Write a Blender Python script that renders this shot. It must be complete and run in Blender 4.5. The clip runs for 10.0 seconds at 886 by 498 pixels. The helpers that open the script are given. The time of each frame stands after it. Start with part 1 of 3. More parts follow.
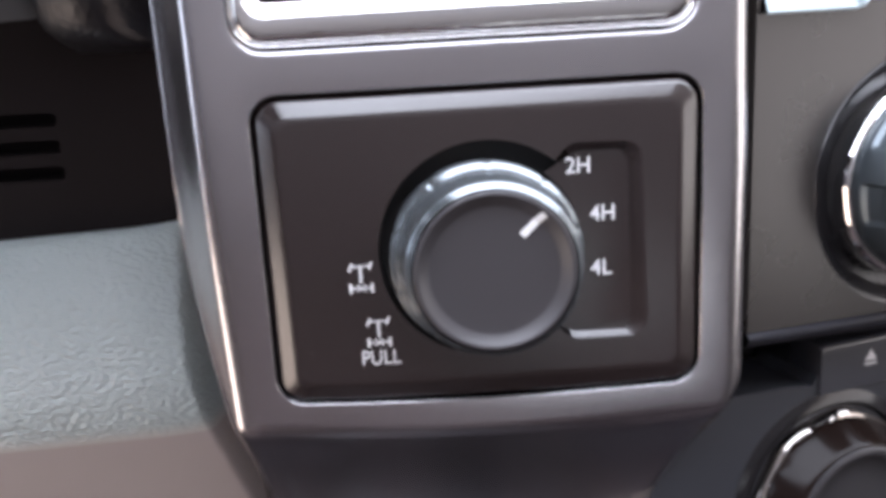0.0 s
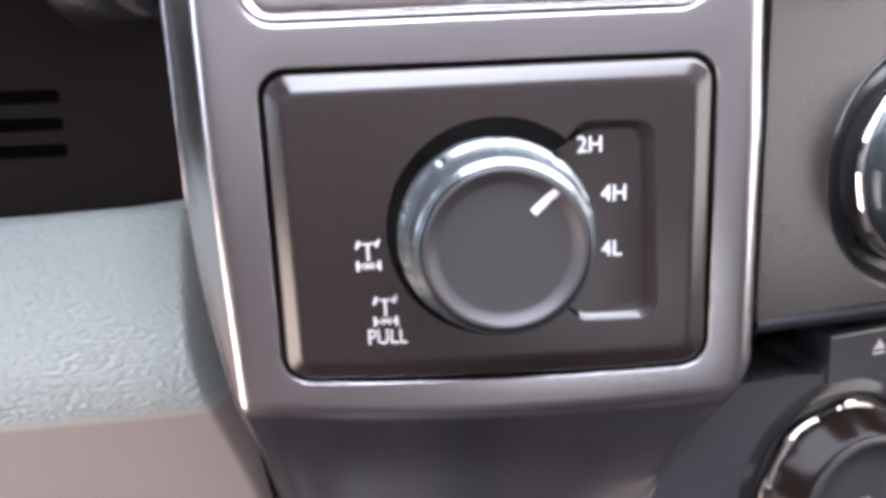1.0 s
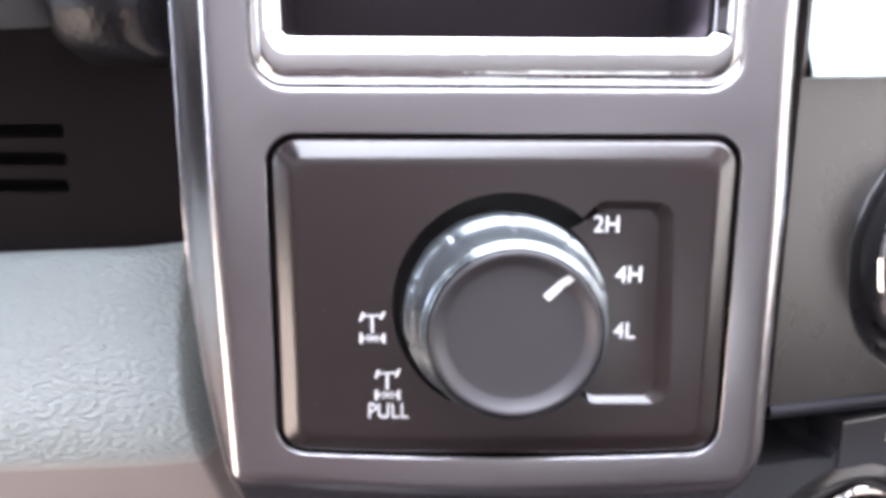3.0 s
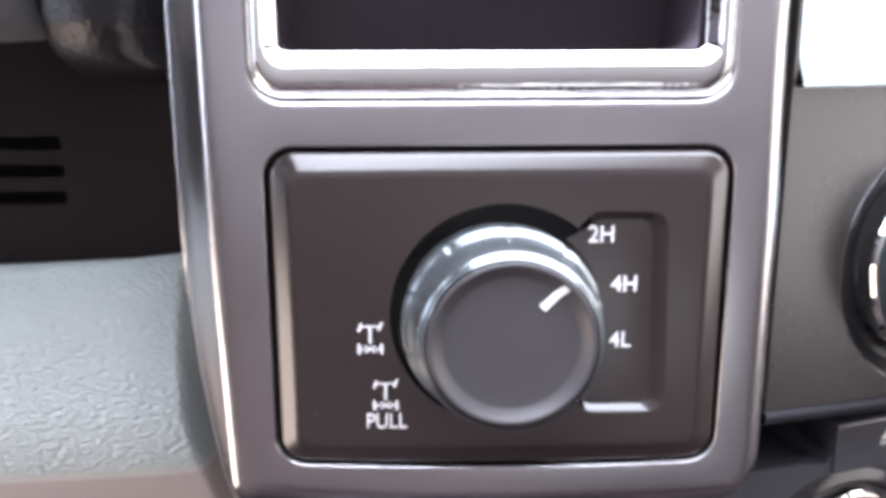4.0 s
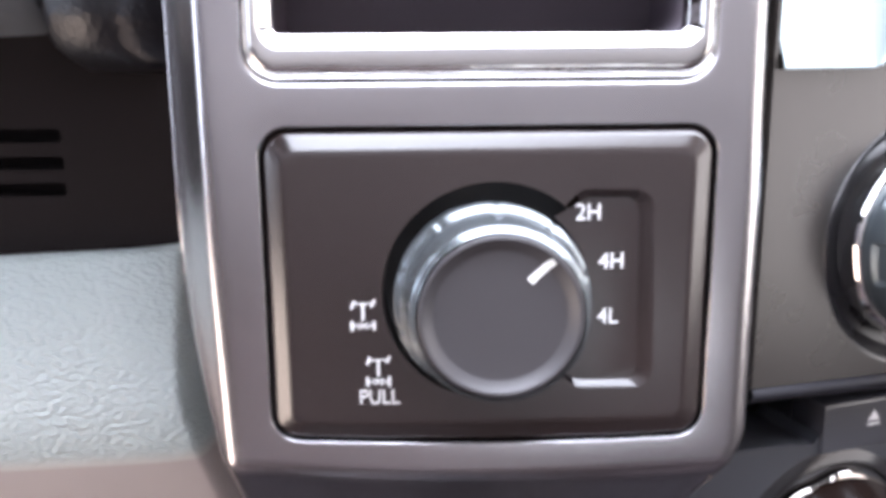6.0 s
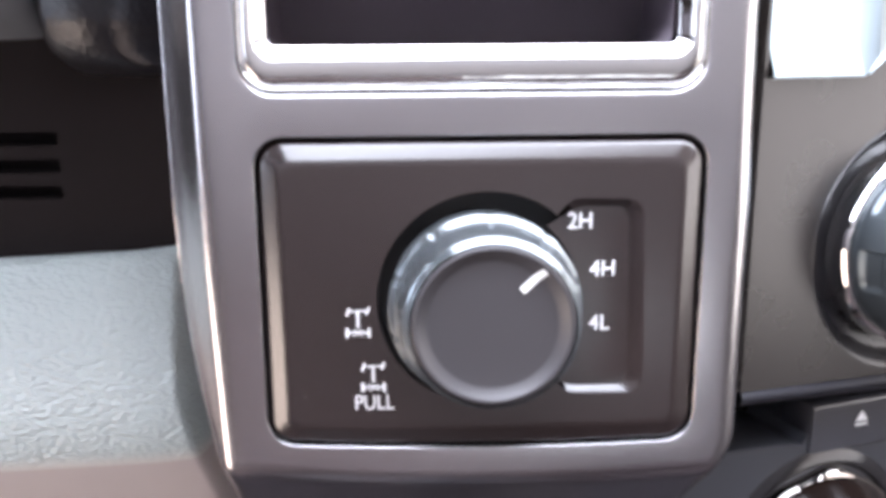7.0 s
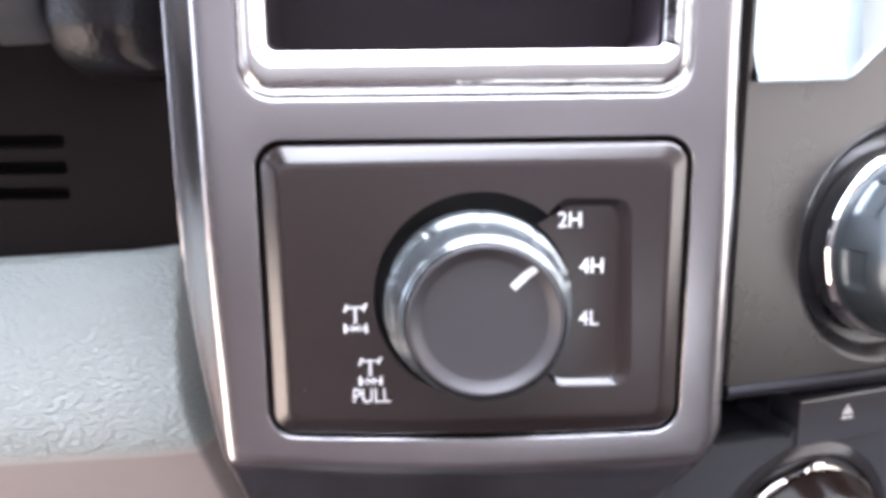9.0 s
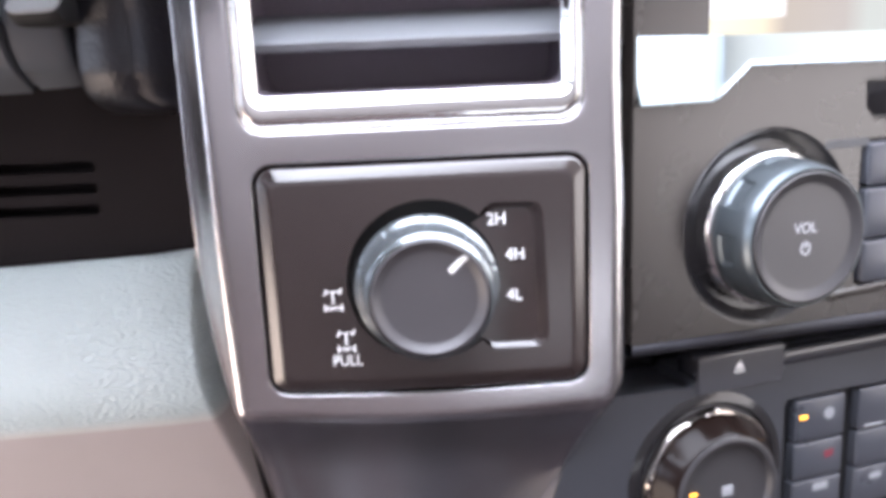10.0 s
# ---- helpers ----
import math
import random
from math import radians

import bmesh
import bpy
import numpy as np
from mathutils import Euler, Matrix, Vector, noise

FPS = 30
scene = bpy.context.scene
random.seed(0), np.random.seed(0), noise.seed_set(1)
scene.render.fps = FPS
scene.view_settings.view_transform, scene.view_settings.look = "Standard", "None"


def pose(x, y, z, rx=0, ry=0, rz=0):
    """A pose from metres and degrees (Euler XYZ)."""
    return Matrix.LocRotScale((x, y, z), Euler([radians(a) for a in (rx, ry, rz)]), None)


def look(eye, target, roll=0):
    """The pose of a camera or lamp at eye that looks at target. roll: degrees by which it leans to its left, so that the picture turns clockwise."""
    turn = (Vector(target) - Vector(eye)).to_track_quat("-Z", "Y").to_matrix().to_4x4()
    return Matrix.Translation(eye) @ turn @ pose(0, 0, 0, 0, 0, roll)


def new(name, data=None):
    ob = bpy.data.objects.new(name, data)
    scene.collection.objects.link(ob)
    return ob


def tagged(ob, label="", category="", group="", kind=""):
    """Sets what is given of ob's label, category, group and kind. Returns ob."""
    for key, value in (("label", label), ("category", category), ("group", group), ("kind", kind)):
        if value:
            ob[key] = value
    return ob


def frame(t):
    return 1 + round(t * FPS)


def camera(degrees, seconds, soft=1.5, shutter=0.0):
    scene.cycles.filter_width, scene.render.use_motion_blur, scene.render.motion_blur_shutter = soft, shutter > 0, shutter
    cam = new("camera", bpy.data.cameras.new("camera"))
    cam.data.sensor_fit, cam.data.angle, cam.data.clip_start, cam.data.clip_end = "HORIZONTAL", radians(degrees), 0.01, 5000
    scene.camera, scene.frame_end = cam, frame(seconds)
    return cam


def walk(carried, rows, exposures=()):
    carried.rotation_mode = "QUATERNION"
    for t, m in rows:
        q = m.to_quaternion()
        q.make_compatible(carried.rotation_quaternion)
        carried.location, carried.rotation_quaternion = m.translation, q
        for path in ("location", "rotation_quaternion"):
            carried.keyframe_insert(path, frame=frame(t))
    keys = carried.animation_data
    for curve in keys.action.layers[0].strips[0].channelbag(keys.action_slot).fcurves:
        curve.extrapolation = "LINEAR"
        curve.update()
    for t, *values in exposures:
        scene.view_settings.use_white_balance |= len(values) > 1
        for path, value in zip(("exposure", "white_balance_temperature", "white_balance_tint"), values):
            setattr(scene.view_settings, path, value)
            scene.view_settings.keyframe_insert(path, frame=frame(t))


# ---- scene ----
cam = camera(56.0, 10.0, 4.6)
# The dashboard is laid out in centimetres on the switch panel: x right, y into the dash, z up the panel.
CM = 0.01
BASE = pose(0, 0, 0.95, -34, 0, 0)
PATH = [
    (0.0, (-1.339, -18.634, 4.567), (-0.971, 0.824, -0.044), -3.28),
    (0.5, (-1.592, -18.324, 3.797), (-1.105, 1.101, -0.940), -2.74),
    (1.0, (-1.599, -18.479, 4.119), (-1.187, 0.957, -0.576), -2.43),
    (1.5, (-1.759, -18.296, 4.223), (-1.187, 1.192, -0.237), -1.20),
    (2.0, (-2.101, -17.148, 5.418), (-1.470, 2.287, 0.741), 0.31),
    (2.2, (-1.709, -17.278, 5.613), (-1.414, 2.118, 0.741), 0.53),
    (3.3, (-1.784, -17.616, 5.248), (-1.262, 1.911, 0.958), 0.39),
    (3.5, (-1.887, -17.577, 5.390), (-1.318, 1.931, 1.019), 0.83),
    (4.0, (-1.737, -17.665, 5.530), (-1.249, 1.853, 1.194), -0.17),
    (4.5, (-1.571, -17.651, 5.254), (-1.309, 1.905, 1.074), -1.35),
    (5.0, (-1.734, -18.005, 4.808), (-1.086, 1.559, 0.707), -0.27),
    (5.5, (-1.823, -18.014, 5.028), (-1.130, 1.526, 0.819), 0.21),
    (5.7, (-1.556, -18.278, 4.820), (-1.056, 1.316, 0.838), -0.38),
    (6.8, (-1.604, -18.224, 5.032), (-1.050, 1.310, 0.777), -0.38),
    (7.0, (-1.499, -18.418, 5.365), (-0.914, 1.102, 1.049), -0.43),
    (7.5, (-1.447, -18.455, 5.382), (-0.906, 1.071, 1.087), -0.55),
    (8.0, (-1.367, -18.831, 5.445), (-0.857, 0.683, 1.092), -0.58),
    (8.5, (-1.293, -19.036, 5.617), (-0.787, 0.474, 1.245), -0.63),
    (9.0, (-1.321, -19.093, 5.471), (-0.803, 0.429, 1.155), -0.56),
    (9.5, (-0.842, -20.434, 5.205), (-0.327, -0.924, 0.838), -0.88),
    (9.7, (-0.342, -21.367, 5.870), (-0.118, -1.889, 1.332), -1.51),
    (9.8, (-0.310, -22.117, 6.403), (-0.000, -2.708, 1.590), -2.01),
    (9.9, (0.010, -23.225, 6.575), (0.252, -3.791, 1.856), -2.40),
    (10.0, (-0.083, -24.811, 6.562), (0.398, -5.295, 2.220), -2.45),
]
EXPOSURES = [(0.0, -0.14), (0.5, 0.29), (1.0, 0.55), (1.5, 0.80), (2.0, 0.78), (3.5, 0.58), (4.5, 0.52), (5.5, 0.62), (7.5, 0.65), (10.0, 0.80)]
walk(cam, [(t, BASE @ look(Vector(e) * CM, Vector(g) * CM, roll)) for t, e, g, roll in PATH],
     [(t, stops, 6180, 19) for t, stops in EXPOSURES])

# ---- daylight ----
world = bpy.data.worlds.new("sky")
scene.world = world
world.use_nodes = True
wn = world.node_tree.nodes
sky = wn.new("ShaderNodeTexSky")
sky.sky_type, sky.sun_disc = "NISHITA", False
sky.sun_elevation, sky.sun_rotation = radians(48), radians(-60)
wn["Background"].inputs[1].default_value = 0.12
world.node_tree.links.new(sky.outputs[0], wn["Background"].inputs[0])


def window_light(name, eye, target, w, h, watts, colour):
    data = bpy.data.lights.new(name, "AREA")
    data.shape, data.size, data.size_y, data.energy, data.color = "RECTANGLE", w, h, watts, colour
    ob = new(name, data)
    ob.matrix_world = look(eye, target)
    return ob


window_light("daylight_open_door", (-0.83, -0.65, 0.735), (0, -0.65, 0.735), 0.55, 0.65, 5.4, (1.0, 0.83, 0.66))
window_light("daylight_driver_window", (-0.83, -0.20, 1.22), (0, -0.20, 1.22), 0.36, 0.30, 1.05, (0.88, 0.95, 1.0))
window_light("daylight_passenger_window", (0.98, -0.20, 1.225), (0, -0.20, 1.225), 1.05, 0.47, 4.3, (1.0, 0.90, 0.75))
window_light("daylight_rear_window", (0.35, -1.65, 1.45), (0.35, 0.0, 1.45), 0.48, 0.17, 0.32, (1.0, 0.97, 0.82))
window_light("daylight_windshield", (0.07, 0.185, 1.375), (0.07, -0.085, 0.905), 1.6, 0.98, 44.0, (0.90, 0.96, 1.0))


# ---- materials ----
def material(name, colour, rough=0.5, metal=0.0, grain=0.0, scale=900.0, tone=0.12, blot=35.0, coat=0.0, spec=0.5, kind="noise", veil=0.12):
    m = bpy.data.materials.new(name)
    m.use_nodes = True
    n, l = m.node_tree.nodes, m.node_tree.links
    p = n["Principled BSDF"]
    p.inputs["Metallic"].default_value = metal
    p.inputs["Coat Weight"].default_value = coat
    p.inputs["Coat Roughness"].default_value = veil
    p.inputs["Specular IOR Level"].default_value = spec
    co = n.new("ShaderNodeTexCoord")
    big = n.new("ShaderNodeTexNoise")
    big.inputs["Scale"].default_value, big.inputs["Detail"].default_value = blot, 5
    l.new(co.outputs["Object"], big.inputs["Vector"])
    mix = n.new("ShaderNodeMix")
    mix.data_type = "RGBA"
    mix.inputs["A"].default_value = (*[c * (1 - tone) for c in colour], 1)
    mix.inputs["B"].default_value = (*[min(1, c * (1 + tone)) for c in colour], 1)
    l.new(big.outputs["Fac"], mix.inputs["Factor"])
    l.new(mix.outputs["Result"], p.inputs["Base Color"])
    rr_ = n.new("ShaderNodeMapRange")
    rr_.inputs["To Min"].default_value, rr_.inputs["To Max"].default_value = max(0.02, rough * 0.88), min(1, rough * 1.12)
    l.new(big.outputs["Fac"], rr_.inputs["Value"])
    l.new(rr_.outputs["Result"], p.inputs["Roughness"])
    if grain:
        if kind == "noise":
            fine = n.new("ShaderNodeTexNoise")
            fine.inputs["Detail"].default_value = 3
            out = fine.outputs["Fac"]
        else:
            fine = n.new("ShaderNodeTexVoronoi")
            fine.feature = "SMOOTH_F1"
            out = fine.outputs["Distance"]
        fine.inputs["Scale"].default_value = scale
        l.new(co.outputs["Object"], fine.inputs["Vector"])
        bump = n.new("ShaderNodeBump")
        bump.inputs["Strength"].default_value, bump.inputs["Distance"].default_value = grain, 0.0003
        l.new(out, bump.inputs["Height"])
        l.new(bump.outputs["Normal"], p.inputs["Normal"])
    return m


def leather_material():
    m = material("grained_leather", (0.352, 0.390, 0.372), 0.36, tone=0.06, blot=25)
    n, l = m.node_tree.nodes, m.node_tree.links
    co = next(x for x in n if x.type == "TEX_COORD")
    warp = n.new("ShaderNodeTexNoise")
    warp.inputs["Scale"].default_value = 260
    add = n.new("ShaderNodeMix")
    add.data_type, add.blend_type = "RGBA", "LINEAR_LIGHT"
    add.inputs["Factor"].default_value = 0.0002
    l.new(co.outputs["Object"], add.inputs["A"])
    l.new(co.outputs["Object"], warp.inputs["Vector"])
    l.new(warp.outputs["Color"], add.inputs["B"])
    squash = n.new("ShaderNodeMapping")
    squash.inputs["Scale"].default_value = (0.5, 1, 1)
    l.new(add.outputs["Result"], squash.inputs["Vector"])
    cells = n.new("ShaderNodeTexVoronoi")
    cells.feature = "SMOOTH_F1"
    cells.inputs["Scale"].default_value = 860
    cells.inputs["Smoothness"].default_value = 0.3
    l.new(squash.outputs["Vector"], cells.inputs["Vector"])
    folds = n.new("ShaderNodeTexNoise")
    folds.inputs["Scale"].default_value, folds.inputs["Detail"].default_value = 420, 2
    l.new(squash.outputs["Vector"], folds.inputs["Vector"])
    both = n.new("ShaderNodeMath")
    both.operation = "MULTIPLY_ADD"
    both.inputs[1].default_value = -2.6
    l.new(cells.outputs["Distance"], both.inputs[0])
    l.new(folds.outputs["Fac"], both.inputs[2])
    bump = n.new("ShaderNodeBump")
    bump.inputs["Distance"].default_value = 0.0011
    l.new(both.outputs["Value"], bump.inputs["Height"])
    l.new(bump.outputs["Normal"], n["Principled BSDF"].inputs["Normal"])
    # Towards the pad's lower roll, warm bounce light is painted in as taupe.
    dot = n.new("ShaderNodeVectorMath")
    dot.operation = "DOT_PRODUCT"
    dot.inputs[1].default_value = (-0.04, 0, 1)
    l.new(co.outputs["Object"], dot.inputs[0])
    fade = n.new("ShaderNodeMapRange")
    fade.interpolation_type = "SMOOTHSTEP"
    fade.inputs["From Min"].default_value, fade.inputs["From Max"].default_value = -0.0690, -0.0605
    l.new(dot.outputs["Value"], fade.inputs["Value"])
    warm_tint = n.new("ShaderNodeMix")
    warm_tint.data_type = "RGBA"
    warm_tint.inputs["A"].default_value = (0.46, 0.41, 0.365, 1)
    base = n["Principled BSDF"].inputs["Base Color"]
    l.new(base.links[0].from_socket, warm_tint.inputs["B"])
    l.new(fade.outputs["Result"], warm_tint.inputs["Factor"])
    l.new(warm_tint.outputs["Result"], base)
    depth = n.new("ShaderNodeMapRange")
    depth.inputs["To Min"].default_value, depth.inputs["To Max"].default_value = 0.04, 0.42
    l.new(fade.outputs["Result"], depth.inputs["Value"])
    l.new(depth.outputs["Result"], bump.inputs["Strength"])
    return m


def glow_material(name, colour, strength):
    m = bpy.data.materials.new(name)
    m.use_nodes = True
    p = m.node_tree.nodes["Principled BSDF"]
    p.inputs["Base Color"].default_value = (*colour, 1)
    p.inputs["Emission Color"].default_value = (*colour, 1)
    p.inputs["Emission Strength"].default_value = strength
    p.inputs["Roughness"].default_value = 0.2
    return m


SATIN = material("satin_grey_paint", (0.57, 0.553, 0.57), 0.24, metal=1.0, grain=0.0, scale=2600, tone=0.05, blot=30)
PANEL = material("soft_black_plastic", (0.0215, 0.0148, 0.014), 0.23, grain=0.0, scale=2600, tone=0.10, blot=60, spec=0.9, coat=0.2, veil=0.22)
WELL = material("deep_black_plastic", (0.010, 0.009, 0.009), 0.6, grain=0.1, scale=2000)
KNOB = material("knob_grey_plastic", (0.046, 0.042, 0.045), 0.39, grain=0.05, scale=3000, tone=0.06, spec=0.6)
DIAL = material("dial_grey_plastic", (0.032, 0.030, 0.032), 0.39, grain=0.05, scale=3000, tone=0.06, spec=0.6)
GRIP = material("knob_grip_coating", (0.225, 0.25, 0.265), 0.22, metal=0.8, coat=0.3, grain=0.02, scale=3000, tone=0.06)
VGRIP = material("volume_grip_coating", (0.115, 0.134, 0.146), 0.32, metal=0.8, grain=0.02, scale=3000, tone=0.06)
CHROME = material("bright_chrome", (0.82, 0.81, 0.80), 0.06, metal=1.0, tone=0.02, grain=0.9, scale=95)
SMOKE = material("smoked_brown_gloss", (0.010, 0.006, 0.005), 0.18, spec=0.14, tone=0.1)
RING = material("dark_chrome", (0.42, 0.38, 0.35), 0.08, metal=1.0, tone=0.1)
SILVER = material("satin_silver_trim", (0.28, 0.325, 0.34), 0.33, metal=1.0, tone=0.02)
RADIO = material("radio_grey_plastic", (0.024, 0.020, 0.018), 0.27, spec=0.66, grain=0.0, scale=2600, tone=0.06, blot=40)
LOWER = material("lower_grey_plastic", (0.036, 0.037, 0.043), 0.36, grain=0.04, scale=2600, tone=0.08)
LIP = material("dull_grey_plastic", (0.020, 0.020, 0.025), 0.42, spec=0.22, grain=0.04, scale=2600, tone=0.08)
BUTTON = material("button_grey_plastic", (0.050, 0.052, 0.062), 0.28, grain=0.04, scale=2600, tone=0.06)
GLOSS = material("gloss_black_plastic", (0.012, 0.011, 0.012), 0.16, tone=0.1)
DISH = material("dish_black_plastic", (0.013, 0.012, 0.013), 0.27, spec=0.55, tone=0.08)
DASH = material("dark_brown_dash_plastic", (0.0118, 0.0088, 0.0086), 0.75, spec=0.10, grain=0.25, scale=1400, tone=0.12)
COLUMN = material("pebbled_black_plastic", (0.012, 0.011, 0.014), 0.38, spec=0.45, coat=0.15, veil=0.30, grain=1.0, scale=620, kind="cells", tone=0.1)
# Black duct lifted to grey: flare haze is put into the colour.
DUCT = material("duct_flare_grey", (0.19, 0.16, 0.185), 0.55, grain=0.1, scale=2000)
# Warm bounce on the pad's underside is held in this taupe.
TAUPE = material("warm_tinted_taupe", (0.36, 0.305, 0.28), 0.5, grain=0.15, scale=1500, tone=0.06)
SHELL = material("smooth_grey_shell", (0.10, 0.105, 0.115), 0.42, grain=0.05, scale=2000)
# Pale copy for the lit top of the lever.
LEVER = material("lit_lever_grey", (0.34, 0.34, 0.34), 0.40, grain=0.05, scale=2000)
GLOSS_DARK = material("groove_shade_grey", (0.030, 0.032, 0.038), 0.40, grain=0.05, scale=2000)
LOUVRE = material("louvre_grey_plastic", (0.17, 0.175, 0.185), 0.30, spec=0.9, tone=0.05)
WHITE = material("white_print", (0.80, 0.80, 0.80), 0.5, tone=0.03)
PALE = material("pale_grey_print", (0.24, 0.245, 0.26), 0.5, tone=0.03)
PRINT = material("light_grey_print", (0.33, 0.33, 0.35), 0.5, tone=0.03)
LEATHER = leather_material()
TRIM = material("cab_trim_fabric", (0.14, 0.125, 0.12), 0.85, grain=0.3, scale=500, tone=0.15)
SEAT = material("brown_seat_leather", (0.06, 0.046, 0.049), 0.6, grain=0.3, scale=500, tone=0.15)
CONSOLE = material("dark_grey_leather", (0.035, 0.036, 0.042), 0.45, grain=0.3, scale=500, tone=0.15)
BACK = material("brown_rear_trim", (0.24, 0.19, 0.185), 0.7, grain=0.3, scale=500, tone=0.15)
MASK = material("mask_fabric", (0.55, 0.50, 0.46), 0.9, grain=0.3, scale=700, tone=0.08)
DOOR = material("dark_door_trim", (0.09, 0.08, 0.088), 0.7, grain=0.3, scale=500, tone=0.15)
HEADLINER = material("roof_lining_fabric", (0.81, 0.85, 0.93), 0.9, grain=0.3, scale=700, tone=0.08)
CARPET = material("brown_carpet", (0.024, 0.020, 0.025), 0.95, grain=0.6, scale=600, tone=0.3)
EARTH = material("dry_ground", (0.24, 0.21, 0.17), 0.95, grain=0.5, scale=8, tone=0.3, blot=0.6)
EDGE = material("slot_edge_plastic", (0.038, 0.039, 0.047), 0.24, spec=1.0, grain=0.04, scale=2600, tone=0.06)
AMBER = glow_material("amber_indicator", (1.0, 0.45, 0.04), 2.0)
RED = material("red_print", (0.16, 0.02, 0.035), 0.5)


# ---- mesh helpers ----
def rr(x0, x1, z0, z1, r, n=8, cuts=0):
    """A rounded rectangle, counter-clockwise from the lower left corner; cuts are extra points along its lower side."""
    out = []
    for k, (cx, cz, a) in enumerate(((x0 + r, z0 + r, 180), (x1 - r, z0 + r, 270), (x1 - r, z1 - r, 0), (x0 + r, z1 - r, 90))):
        for i in range(n + 1):
            b = radians(a + 90 * i / n)
            out.append((cx + r * math.cos(b), cz + r * math.sin(b)))
        if k == 0:
            out += [(x0 + r + (x1 - x0 - 2 * r) * i / (cuts + 1), z0) for i in range(1, cuts + 1)]
    return out


def bowed(pts):
    """The switch opening sags a little along its lower side."""
    out = []
    for x, z in pts:
        sag = 0.14 * max(0.0, 1 - ((x - 0.55) / 5.3) ** 2)
        out.append((x, z - sag * min(1.0, max(0.0, (-2.2 - z) / 1.2))))
    return out


def rings(bm, loops, cap_first=False, cap_last=False, closed=True):
    rows = [[bm.verts.new(Vector(p) * CM) for p in loop] for loop in loops]
    n = len(rows[0])
    for a, b in zip(rows, rows[1:]):
        for i in range(n if closed else n - 1):
            bm.faces.new((a[i], a[(i + 1) % n], b[(i + 1) % n], b[i]))
    if cap_first:
        bm.faces.new(rows[0])
    if cap_last:
        bm.faces.new(rows[-1][::-1])
    return rows


def flat(pts, y):
    return [(x, y, z) for x, z in pts]


def sheet(bm, loops, y):
    """A flat face at depth y: the first loop is its outline, the others are holes in it."""
    edges = []
    for loop in loops:
        vs = [bm.verts.new(Vector((x, y, z)) * CM) for x, z in loop]
        edges += [bm.edges.new((vs[i], vs[(i + 1) % len(vs)])) for i in range(len(vs))]
    bmesh.ops.triangle_fill(bm, use_beauty=True, use_dissolve=False, edges=edges, normal=(0, -1, 0))


def lathe(bm, profile, n=72, centre=(0, 0), wave=None, cap=True, lean=0.0):
    """A turned body about the y axis, from (radius, depth) pairs."""
    loops = []
    for k, (r, y) in enumerate(profile):
        loop = []
        for i in range(n):
            a = 2 * math.pi * i / n
            q = r + (wave(a, k) if wave else 0)
            loop.append((centre[0] - lean * y + q * math.cos(a), y, centre[1] + q * math.sin(a)))
        loops.append(loop)
    rings(bm, loops, cap_last=cap)


def block(bm, x0, x1, y0, y1, z0, z1, b=0.05):
    """A block with softened front edges."""
    b = min(b, (x1 - x0) * 0.45, (z1 - z0) * 0.45)
    o = rr(x0, x1, z0, z1, b, 3)
    i1 = rr(x0 + b * 0.3, x1 - b * 0.3, z0 + b * 0.3, z1 - b * 0.3, b * 0.7, 3)
    i2 = rr(x0 + b, x1 - b, z0 + b, z1 - b, b * 0.1 + 1e-4, 3)
    rings(bm, [flat(o, y1), flat(o, y0 + b), flat(i1, y0 + b * 0.3), flat(i2, y0)], cap_first=True, cap_last=True)


def bar(bm, p, q, w, y0, y1):
    """A straight stroke from p to q on the face."""
    d = (Vector(q) - Vector(p)).normalized()
    s = Vector((-d.y, d.x)) * w / 2
    c = [Vector(p) + s, Vector(p) - s, Vector(q) - s, Vector(q) + s]
    rings(bm, [[(v.x, y1, v.y) for v in c], [(v.x, y0, v.y) for v in c]], cap_first=True, cap_last=True)


def thing(name, m, label, category, kind="", group=""):
    ob = new(name)
    ob.matrix_world = m
    return tagged(ob, label, category, group, kind)


def part(name, bm, mat, parent=None, label="", smooth=40):
    bmesh.ops.remove_doubles(bm, verts=bm.verts, dist=1e-7)
    bmesh.ops.recalc_face_normals(bm, faces=bm.faces)
    me = bpy.data.meshes.new(name)
    bm.to_mesh(me)
    bm.free()
    me.materials.append(mat)
    if smooth:
        me.shade_smooth()
        me.set_sharp_from_angle(angle=radians(smooth))
    ob = new(name, me)
    ob.parent = parent
    return tagged(ob, label)


def lettering(name, text, x, z, y, height, mat, parent, width=1.0, label="", bold=0.003):
    """Printed letters centred at (x, z) on the face at depth y; height is that of the capitals."""
    cu = bpy.data.curves.new(name, "FONT")
    cu.body, cu.align_x, cu.align_y = text, "CENTER", "CENTER"
    cu.size, cu.extrude, cu.offset = height * 1.37 * CM, 0.00004, bold * CM
    tmp = new(name, cu)
    bpy.context.view_layer.update()
    me = bpy.data.meshes.new_from_object(tmp.evaluated_get(bpy.context.evaluated_depsgraph_get()))
    bpy.data.objects.remove(tmp)
    me.transform(Matrix.Translation(Vector((x, y, z)) * CM) @ pose(0, 0, 0, 90, 0, 0) @ Matrix.Diagonal((width, 1, 1, 1)))
    me.materials.clear()
    me.materials.append(mat)
    ob = new(name, me)
    ob.parent = parent
    return tagged(ob, label)


def bm_():
    return bmesh.new()


